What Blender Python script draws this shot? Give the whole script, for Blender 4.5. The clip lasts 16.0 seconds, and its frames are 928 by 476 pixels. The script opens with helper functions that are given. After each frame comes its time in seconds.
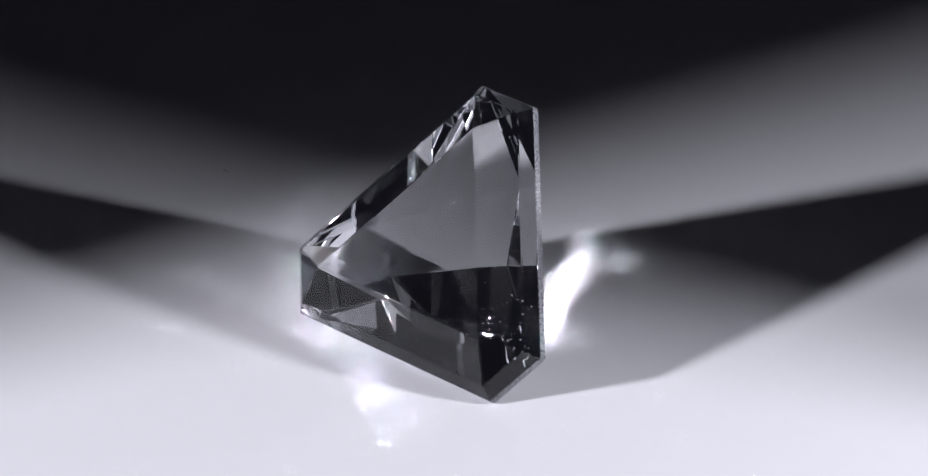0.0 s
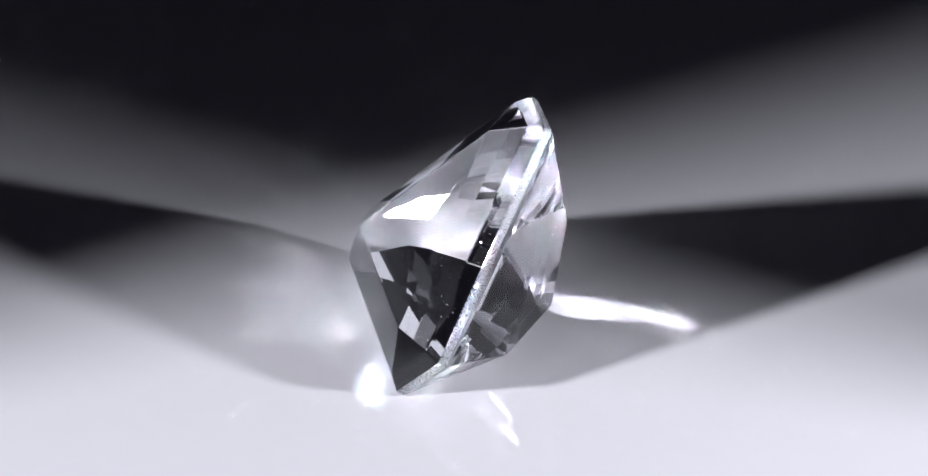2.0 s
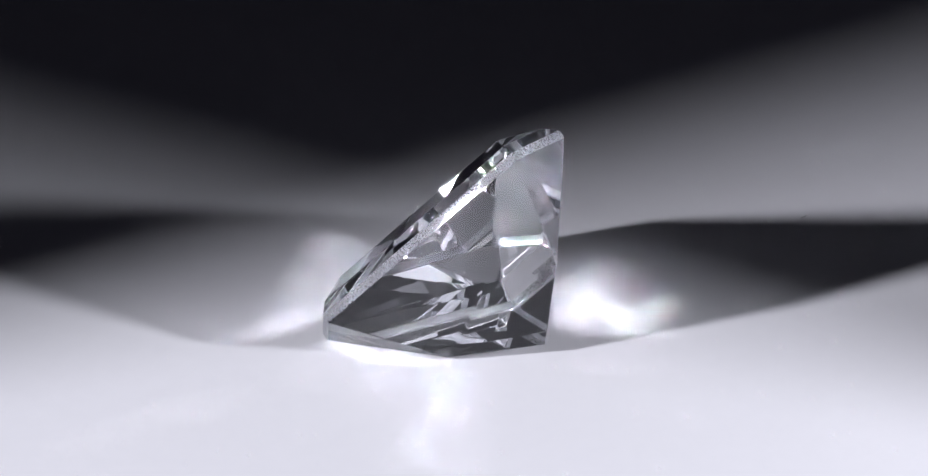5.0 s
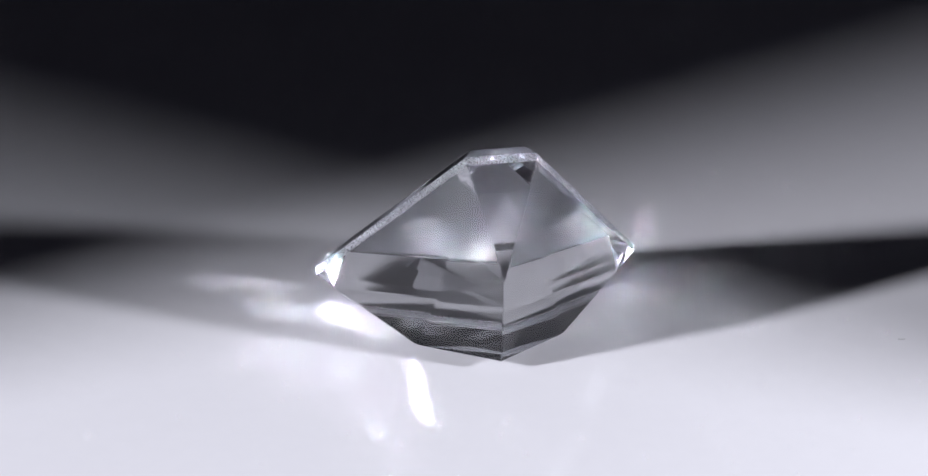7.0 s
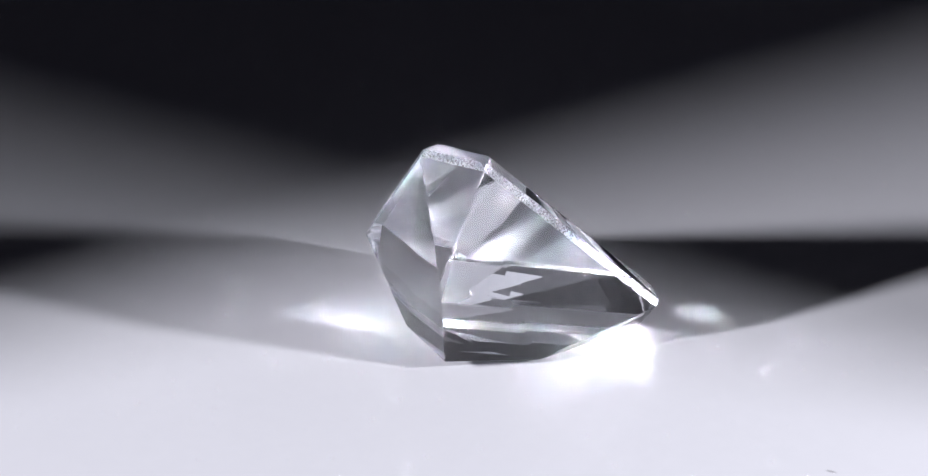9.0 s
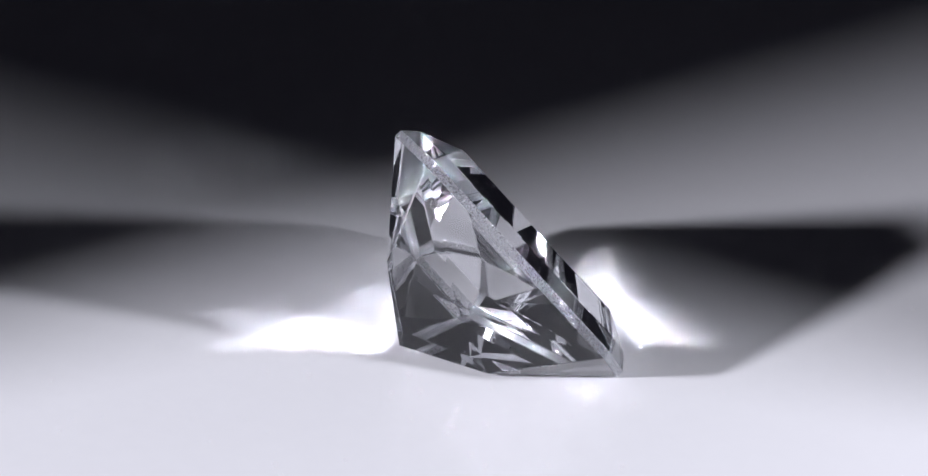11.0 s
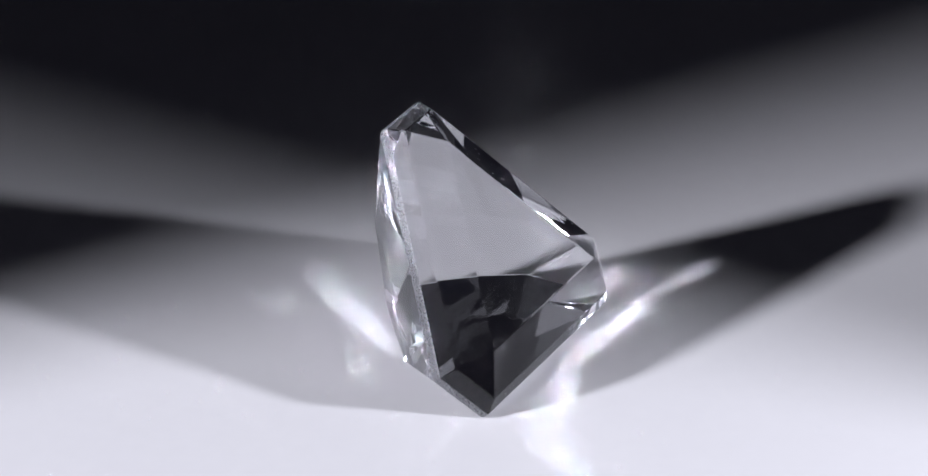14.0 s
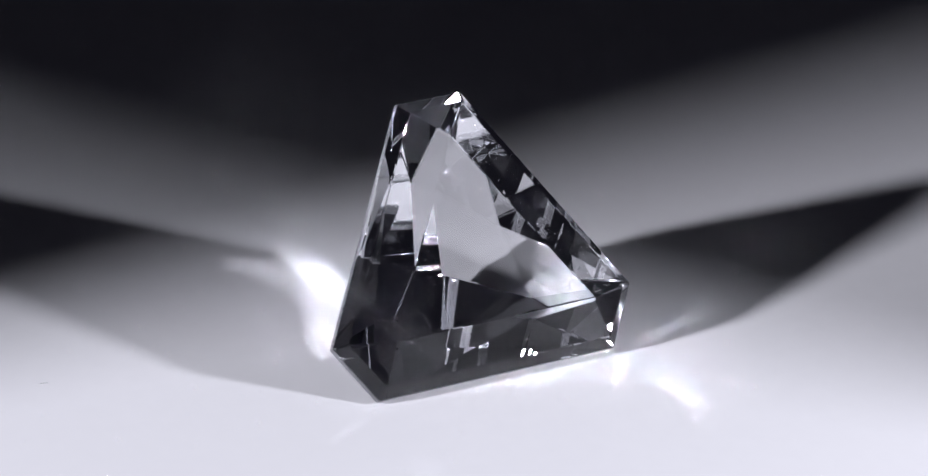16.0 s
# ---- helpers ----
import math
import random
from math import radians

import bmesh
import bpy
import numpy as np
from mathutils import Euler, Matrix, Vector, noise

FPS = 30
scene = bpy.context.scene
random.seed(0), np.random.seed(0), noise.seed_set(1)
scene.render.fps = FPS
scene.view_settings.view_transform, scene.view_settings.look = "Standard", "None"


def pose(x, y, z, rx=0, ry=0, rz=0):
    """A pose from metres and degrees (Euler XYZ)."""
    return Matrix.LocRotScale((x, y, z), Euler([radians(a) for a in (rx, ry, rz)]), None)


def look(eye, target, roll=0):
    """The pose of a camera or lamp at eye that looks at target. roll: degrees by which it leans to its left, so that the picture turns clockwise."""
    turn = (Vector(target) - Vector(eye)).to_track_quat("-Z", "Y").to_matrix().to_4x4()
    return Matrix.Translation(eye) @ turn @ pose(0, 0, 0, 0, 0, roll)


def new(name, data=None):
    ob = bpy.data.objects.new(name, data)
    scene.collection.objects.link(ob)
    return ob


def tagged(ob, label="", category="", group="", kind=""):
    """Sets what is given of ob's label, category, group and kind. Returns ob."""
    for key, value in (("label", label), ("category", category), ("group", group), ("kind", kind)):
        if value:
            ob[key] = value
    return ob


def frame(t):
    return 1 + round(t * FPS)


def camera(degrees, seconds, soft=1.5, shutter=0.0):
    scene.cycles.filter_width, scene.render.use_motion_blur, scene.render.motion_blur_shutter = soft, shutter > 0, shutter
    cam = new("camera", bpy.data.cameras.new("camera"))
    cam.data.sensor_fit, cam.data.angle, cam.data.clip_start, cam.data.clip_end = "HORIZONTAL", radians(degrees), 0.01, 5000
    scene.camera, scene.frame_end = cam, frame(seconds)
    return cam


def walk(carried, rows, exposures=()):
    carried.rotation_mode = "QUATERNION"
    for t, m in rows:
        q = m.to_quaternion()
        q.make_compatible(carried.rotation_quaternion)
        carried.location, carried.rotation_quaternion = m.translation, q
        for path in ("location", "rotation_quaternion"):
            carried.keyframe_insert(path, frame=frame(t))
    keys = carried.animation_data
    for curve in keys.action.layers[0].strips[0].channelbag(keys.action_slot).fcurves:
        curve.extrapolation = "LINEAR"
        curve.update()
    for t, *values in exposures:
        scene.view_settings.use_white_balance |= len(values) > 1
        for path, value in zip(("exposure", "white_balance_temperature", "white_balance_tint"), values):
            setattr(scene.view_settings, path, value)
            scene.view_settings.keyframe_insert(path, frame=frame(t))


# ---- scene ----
R = 0.006                      # inradius of the stone's triangle, metres

# ---- camera and its walk ----
PITCH = radians(28.37)
TARGET = Vector((-0.0636 * R, 0, 0.9458 * R))
EYE = TARGET - 40 * R * Vector((0, math.cos(PITCH), -math.sin(PITCH)))
cam = camera(11.535, 16.0)
walk(cam, [(0.0, look(EYE, TARGET, 0.7)), (16.0, look(EYE, TARGET, 0.7))])

# ---- world and lights: a dark studio with two lamps, each flagged off towards the rear ----
world = bpy.data.worlds.new("studio_dark")
scene.world = world
scene.cycles.sample_clamp_indirect = 0.0
scene.cycles.blur_glossy = 0.0
scene.cycles.caustics_refractive = scene.cycles.caustics_reflective = True
scene.cycles.use_guiding = True
scene.cycles.denoising_prefilter = "ACCURATE"
scene.cycles.max_bounces = scene.cycles.transmission_bounces = 40
scene.cycles.glossy_bounces = 20
world.use_nodes = True
world.node_tree.nodes["Background"].inputs[0].default_value = (0.84, 0.81, 1.25, 1)
world.node_tree.nodes["Background"].inputs[1].default_value = 0.0062


def spot(name, place, power, radius, colour):
    """A studio lamp that looks at the stone."""
    lamp = bpy.data.lights.new(name, "SPOT")
    lamp.energy, lamp.color, lamp.shadow_soft_size = power, colour, radius
    lamp.spot_size, lamp.spot_blend = radians(70), 0.3
    ob = new(name, lamp)
    ob.matrix_world = look(Vector(place) * R, (0, 0, 0))
    return ob


LAMP_R, LAMP_L = Vector((23.7, -9.1, 9.8)), Vector((-45.6, -23.5, 21.2))
spot("studio_lamp", LAMP_R, 1.3, 1.3 * R, (0.885, 0.885, 1.0))
spot("studio_lamp", LAMP_L, 6.9, 2.4 * R, (0.89, 0.885, 1.0))


# ---- materials ----
def material(name, colour, rough=0.5, metal=0.0, ior=1.45, grain=0.0, scale=200.0, bump=0.0):
    m = bpy.data.materials.new(name)
    m.use_nodes = True
    nt = m.node_tree
    b = nt.nodes["Principled BSDF"]
    b.inputs["Base Color"].default_value = (*colour, 1)
    b.inputs["Roughness"].default_value = rough
    b.inputs["Metallic"].default_value = metal
    b.inputs["IOR"].default_value = ior
    if grain or bump:
        co = nt.nodes.new("ShaderNodeTexCoord")
        tx = nt.nodes.new("ShaderNodeTexNoise")
        tx.inputs["Scale"].default_value = scale
        tx.inputs["Detail"].default_value = 6
        nt.links.new(co.outputs["Object"], tx.inputs["Vector"])
        big = nt.nodes.new("ShaderNodeTexNoise")
        big.inputs["Scale"].default_value = scale / 14
        nt.links.new(co.outputs["Object"], big.inputs["Vector"])
        add = nt.nodes.new("ShaderNodeMath")
        add.operation = "MULTIPLY"
        nt.links.new(tx.outputs["Fac"], add.inputs[0])
        nt.links.new(big.outputs["Fac"], add.inputs[1])
        if grain:
            ramp = nt.nodes.new("ShaderNodeMapRange")
            ramp.inputs[1].default_value, ramp.inputs[2].default_value = 0.1, 0.45
            ramp.inputs[3].default_value, ramp.inputs[4].default_value = 1 - grain, 1 + grain
            nt.links.new(add.outputs[0], ramp.inputs[0])
            mix = nt.nodes.new("ShaderNodeVectorMath")
            mix.operation = "SCALE"
            mix.inputs[0].default_value = colour
            nt.links.new(ramp.outputs[0], mix.inputs["Scale"])
            nt.links.new(mix.outputs[0], b.inputs["Base Color"])
        if bump:
            bp = nt.nodes.new("ShaderNodeBump")
            bp.inputs["Strength"].default_value = bump
            bp.inputs["Distance"].default_value = 0.0002
            nt.links.new(tx.outputs["Fac"], bp.inputs["Height"])
            nt.links.new(bp.outputs[0], b.inputs["Normal"])
    return m


IOR = 1.55


def glass(name, rough):
    m = bpy.data.materials.new(name)
    m.use_nodes = True
    nt = m.node_tree
    nt.nodes.remove(nt.nodes["Principled BSDF"])
    g = nt.nodes.new("ShaderNodeBsdfGlass")
    g.inputs["Color"].default_value = (0.992, 0.994, 1.0, 1)
    g.inputs["Roughness"].default_value = rough
    g.inputs["IOR"].default_value = IOR
    nt.links.new(g.outputs[0], nt.nodes["Material Output"].inputs["Surface"])
    return m


def ground_glass(name):
    """The girdle: a finely ground, whitish band with brighter grinding marks and pits."""
    m = bpy.data.materials.new(name)
    m.use_nodes = True
    nt = m.node_tree
    nt.nodes.remove(nt.nodes["Principled BSDF"])
    co = nt.nodes.new("ShaderNodeTexCoord")
    fine, marks = nt.nodes.new("ShaderNodeTexNoise"), nt.nodes.new("ShaderNodeTexNoise")
    fine.inputs["Scale"].default_value, fine.inputs["Detail"].default_value = 12000, 3
    marks.inputs["Scale"].default_value, marks.inputs["Detail"].default_value = 2600, 3
    for tx in (fine, marks):
        nt.links.new(co.outputs["Object"], tx.inputs["Vector"])
    g = nt.nodes.new("ShaderNodeBsdfGlass")
    g.inputs["Color"].default_value, g.inputs["IOR"].default_value = (0.985, 0.99, 1.0, 1), IOR
    rough = nt.nodes.new("ShaderNodeMapRange")
    rough.inputs[1].default_value, rough.inputs[2].default_value = 0.4, 0.62
    rough.inputs[3].default_value, rough.inputs[4].default_value = 0.26, 0.31
    nt.links.new(fine.outputs["Fac"], rough.inputs[0])
    nt.links.new(rough.outputs[0], g.inputs["Roughness"])
    chalk = nt.nodes.new("ShaderNodeBsdfTranslucent")
    pale = nt.nodes.new("ShaderNodeBsdfDiffuse")
    for n in (chalk, pale):
        n.inputs["Color"].default_value = (0.82, 0.83, 0.86, 1)
    half, out = nt.nodes.new("ShaderNodeMixShader"), nt.nodes.new("ShaderNodeMixShader")
    half.inputs[0].default_value = 0.6
    nt.links.new(chalk.outputs[0], half.inputs[1])
    nt.links.new(pale.outputs[0], half.inputs[2])
    much = nt.nodes.new("ShaderNodeMapRange")
    much.inputs[1].default_value, much.inputs[2].default_value = 0.38, 0.66
    much.inputs[3].default_value, much.inputs[4].default_value = 0.15, 0.2
    nt.links.new(marks.outputs["Fac"], much.inputs[0])
    nt.links.new(much.outputs[0], out.inputs[0])
    nt.links.new(g.outputs[0], out.inputs[1])
    nt.links.new(half.outputs[0], out.inputs[2])
    nt.links.new(out.outputs[0], nt.nodes["Material Output"].inputs["Surface"])
    return m


CRYSTAL = glass("clear_crystal", 0.0)
FROSTED = ground_glass("ground_crystal")
ACRYLIC = material("white_acrylic", (0.8, 0.8, 0.81), 0.02, grain=0.012, scale=900)
BLACK = material("black_matt", (0.02, 0.02, 0.022), 0.7, grain=0.3, scale=60)
METAL = material("dark_steel", (0.2, 0.2, 0.21), 0.35, 1.0, grain=0.1, scale=300)
DUST = material("grey_dust", (0.5, 0.5, 0.5), 0.9)
LINT = material("pale_dust", (0.55, 0.55, 0.55), 0.9)


def part(name, bm, mat, parent, label=""):
    me = bpy.data.meshes.new(name)
    bm.to_mesh(me)
    bm.free()
    me.materials.append(mat)
    ob = new(name, me)
    ob.parent = parent
    if label:
        tagged(ob, label)
    return ob


def box(x0, x1, y0, y1, z0, z1):
    bm = bmesh.new()
    bmesh.ops.create_cube(bm, size=1, matrix=Matrix.Translation(((x0 + x1) / 2, (y0 + y1) / 2, (z0 + z1) / 2)) @ Matrix.Diagonal((x1 - x0, y1 - y0, z1 - z0, 1)))
    return bm


def lathe(profile, steps=128):
    """A turned solid: profile of (radius, z) from the axis below to the axis above."""
    bm = bmesh.new()
    rings = []
    for r, z in profile:
        rings.append([bm.verts.new((r * math.cos(i * math.tau / steps), r * math.sin(i * math.tau / steps), z)) for i in range(steps)] if r > 0 else [bm.verts.new((0, 0, z))])
    for a, b in zip(rings, rings[1:]):
        for i in range(steps):
            j = (i + 1) % steps
            q = [a[i % len(a)], a[j % len(a)], b[j % len(b)], b[i % len(b)]]
            bm.faces.new(list(dict.fromkeys(q)))
    return bm


# ---- the dark table top ----
bm = box(-0.36, 0.36, -0.26, 0.26, -0.055, -0.03)
bmesh.ops.bevel(bm, geom=bm.edges[:], offset=0.003, segments=2, affect="EDGES")
tagged(part("table_top", bm, BLACK, None), "black matt studio table top under the turntable", "table top", kind="structure")


def studio_flag(lamp, heading, reach, length, z0, z1):
    """A black card on a stand that keeps a lamp's light off the rear. Its upright free edge stands reach from the lamp along heading (degrees); lengths in R."""
    h = radians(heading)
    rear = 1 if lamp.x < 0 else -1
    at = lamp.xy + reach * Vector((math.cos(h), math.sin(h)))
    ob = tagged(new("studio_flag"), "black matt card on a thin steel stand shading the lamp", "light flag", "flags beside the plate")
    ob.matrix_world = Matrix.Translation((at.x * R, at.y * R, -0.03)) @ Matrix.Rotation(h if rear > 0 else h + math.pi, 4, "Z")
    up = 0.03
    card = box(-0.1 * R, 0.1 * R, 0, length * R, z0 * R + up, z1 * R + up)
    bmesh.ops.bevel(card, geom=card.edges[:], offset=0.03 * R, segments=1, affect="EDGES")
    part("card", card, BLACK, ob)
    pole = lathe([(0, 0.004), (0.003, 0.004), (0.003, z1 * R + up), (0.0022, z1 * R + up + 0.001), (0, z1 * R + up + 0.001)], 24)
    bmesh.ops.translate(pole, vec=(0, length * R + 0.0029, 0), verts=pole.verts[:])
    part("pole", pole, METAL, ob, "thin dark steel pole")
    foot = lathe([(0, 0), (0.022, 0), (0.0225, 0.001), (0.0215, 0.004), (0, 0.005)], 48)
    bmesh.ops.translate(foot, vec=(0, length * R + 0.0029, 0), verts=foot.verts[:])
    part("foot", foot, METAL, ob, "round dark steel foot")
    return ob


studio_flag(LAMP_L, 29.3, 31.0, 25, 2.5, 18)
studio_flag(LAMP_R, 156.8, 11.5, 28, 2.0, 13)

# ---- the turntable: a glossy white plate on a motor base ----
turntable_motor = tagged(new("turntable_motor"), "dark motor base of the turntable on the table", "turntable base")
turntable_motor.location.z = -0.03
part("housing", lathe([(0, 0), (0.07, 0), (0.072, 0.002), (0.072, 0.018), (0.07, 0.02), (0, 0.02)], 64), METAL, turntable_motor)
part("spindle", lathe([(0, 0.02), (0.02, 0.02), (0.02, 0.025), (0, 0.025)], 48), METAL, turntable_motor)

plate = tagged(new("turntable_plate"), "glossy white round turntable plate, slowly turning", "turntable")
disc = part("plate", lathe([(0, -0.005), (0.148, -0.005), (0.15, -0.0042), (0.15, -0.0008), (0.1492, 0), (0.05, 0), (0, 0)], 160), ACRYLIC, plate)


def fibre(name, x, y, turn, length, width):
    """A short dark fibre lying on the plate."""
    bm = bmesh.new()
    n = 7
    rows = []
    for i in range(n):
        a = i / (n - 1) - 0.5
        w = width * (1 - (2 * a) ** 4 * 0.7)
        z = width * 0.5
        c = Vector((a * length, 0.12 * length * a * a, 0))
        rows.append([bm.verts.new(c + Vector((0, w / 2 * math.cos(q), z * (1 + math.sin(q)) * 0.5))) for q in (0, 1.05, 2.1, 3.14, 4.2, 5.24)])
    for a, b in zip(rows, rows[1:]):
        for k in range(6):
            bm.faces.new((a[k], b[k], b[(k + 1) % 6], a[(k + 1) % 6]))
    bm.faces.new(rows[0])
    bm.faces.new(rows[-1][::-1])
    bmesh.ops.recalc_face_normals(bm, faces=bm.faces[:])
    bmesh.ops.transform(bm, matrix=pose(x * R, y * R, 0.00001, 0, 0, turn), verts=bm.verts[:])
    return part(name, bm, DUST, plate, "short dark grey fibre stuck to the white plate")


fibre("fibre", -3.73, 0.71, 172, 0.07 * R, 0.016 * R)


def gem():
    """A trillion-cut stone: girdle of three long and three short sides, three-sided table, crown and pavilion in two tiers each. Built in units of R, table up."""
    s, g, h, ta, d, u, pr, kr, ku, hr = 1.4769, 0.07, 0.276, 1.0922, 1.1865, 0.7939, 0.7566, 0.5619, 0.6079, 0.7053
    b = (2 - s) * math.tan(math.pi / 6)
    bm = bmesh.new()
    top, low, tab, knee, mid, heel = [], [], [], [], [], []
    for k in range(3):
        turn = Matrix.Rotation(k * math.tau / 3, 3, "Z")
        for x in (b, -b):
            top.append(bm.verts.new(turn @ Vector((x, s, 0))))
            low.append(bm.verts.new(turn @ Vector((x, s, -g))))
        tab.append(bm.verts.new(turn @ Vector((0, ta, h))))
        knee.append(bm.verts.new(turn @ Vector((0, pr, -g - u))))
        heel.append(bm.verts.new(turn @ Vector((0, hr, -g - d + 0.5 * hr * (d - ku) / kr))))
        mid.append(bm.verts.new(turn @ (Matrix.Rotation(math.tau / 6, 3, "Z") @ Vector((0, kr, -g - ku)))))
    culet = bm.verts.new((0, 0, -g - d))
    bm.faces.new(tab)
    step = []
    for i, v in enumerate(top):
        out = Vector((v.co.x, v.co.y, 0)).normalized() * 0.5 + Vector((0, 0, 0.87))
        along = (v.co - top[i ^ 1].co).normalized()
        step.append(bm.verts.new(v.co.lerp(tab[i // 2].co, 0.3) + out * 0.036 + along * 0.03))
    for k in range(3):
        j = (k + 1) % 3
        bm.faces.new((top[2 * k], top[2 * k + 1], step[2 * k + 1], step[2 * k]))
        bm.faces.new((step[2 * k], step[2 * k + 1], tab[k]))
        bm.faces.new((top[2 * k + 1], top[2 * j], step[2 * j], step[2 * k + 1]))
        bm.faces.new((step[2 * k + 1], step[2 * j], tab[j], tab[k]))
        bm.faces.new((low[2 * k + 1], low[2 * k], knee[k]))
        bm.faces.new((low[2 * j], low[2 * k + 1], mid[k]))
        bm.faces.new((low[2 * k + 1], knee[k], mid[k]))
        bm.faces.new((low[2 * j], mid[k], knee[j]))
        bm.faces.new((knee[k], heel[k], mid[k]))
        bm.faces.new((mid[k], heel[j], knee[j]))
        bm.faces.new((heel[k], culet, heel[j], mid[k]))
    for i in range(6):
        j = (i + 1) % 6
        bm.faces.new((top[j], top[i], low[i], low[j]))
    bmesh.ops.recalc_face_normals(bm, faces=bm.faces[:])
    fields = [[v.co.copy() for v in (top[5], top[0], tab[0], tab[2])], [v.co.copy() for v in (tab[0], tab[1], tab[1], tab[2])],
              [v.co.copy() for v in (top[3], top[4], tab[2], tab[1])], [v.co.copy() for v in (low[5], low[0], mid[2], mid[2])]]
    bmesh.ops.bevel(bm, geom=bm.edges[:], offset=0.007, segments=1, affect="EDGES")
    tilt = math.atan(ku / (1 - kr))
    m = Matrix.Translation((-0.1374 * R, -0.2561 * R, 0)) @ Matrix.Rotation(tilt, 4, "X") @ Matrix.Scale(R, 4)
    kinds = {"table_facet": [], "crown": [], "girdle": [], "pavilion": []}
    for f in bm.faces:
        c = f.calc_center_median()
        kind = "table_facet" if f.normal.z > 0.999 else "crown" if c.z > 0.002 else "pavilion" if c.z < -g - 0.002 else "girdle"
        kinds[kind].append([m @ v.co for v in f.verts])
    drop = min(v.z for fs in kinds.values() for f in fs for v in f)
    ob = tagged(new("gemstone"), "clear colourless trillion-cut faceted gemstone leaning on its pavilion", "gemstone")
    for kind, fs in kinds.items():
        nb = bmesh.new()
        for f in fs:
            nb.faces.new([nb.verts.new((v.x, v.y, v.z - drop)) for v in f]).smooth = True
        part(kind, nb, FROSTED if kind == "girdle" else CRYSTAL, ob, "finely ground girdle band" if kind == "girdle" else "")
    bm.free()
    # dust and fine polishing pits on the facets, thickest on the crown towards one corner
    rng = random.Random(4)
    nb = bmesh.new()
    for field, count, power in zip(fields, (95, 12, 14, 20), (2.2, 1, 1, 1.6)):
        n = (field[1] - field[0]).cross(field[2] - field[0]).normalized()
        n = -n if n.dot((field[0] + field[2]) / 2 + Vector((0, 0, 0.3))) < 0 else n
        for i in range(count):
            a, c = rng.random() ** power * 0.9 + 0.02, rng.uniform(0.05, 0.95)
            spot_at = field[0].lerp(field[1], a).lerp(field[3].lerp(field[2], a), c)
            if field in (fields[0], fields[2]):
                spot_at += n * 0.048 * min(c / 0.3, (1 - c) / 0.7)
            r = 0.0016 + 0.0052 * rng.random() ** 3
            x = n.orthogonal().normalized()
            y = n.cross(x)
            ring = [spot_at + r * (math.cos(q) * x + math.sin(q) * y) for q in (0.3, 1.5, 2.7, 3.9, 5.2)]
            tip = nb.verts.new(m @ (spot_at + n * r * 0.7) - Vector((0, 0, drop)))
            vs = [nb.verts.new(m @ (v + n * 0.0004) - Vector((0, 0, drop))) for v in ring]
            for k in range(5):
                nb.faces.new((vs[k], vs[(k + 1) % 5], tip))
            nb.faces.new(vs[::-1])
    tagged(part("dust", nb, LINT, ob, "fine pale dust on the facets"), kind="stuff")
    return ob


stone = gem()


def motions():
    rows = []
    for i in range(33):
        t = i * 0.5
        rows.append((t, pose(0, 0, 0, 0, 0, math.degrees(5.5537 - 0.3190 * t))))
    walk(plate, rows)
    walk(stone, [(t, m @ Matrix.Translation((0, 0, 0.00005))) for t, m in rows])


motions()
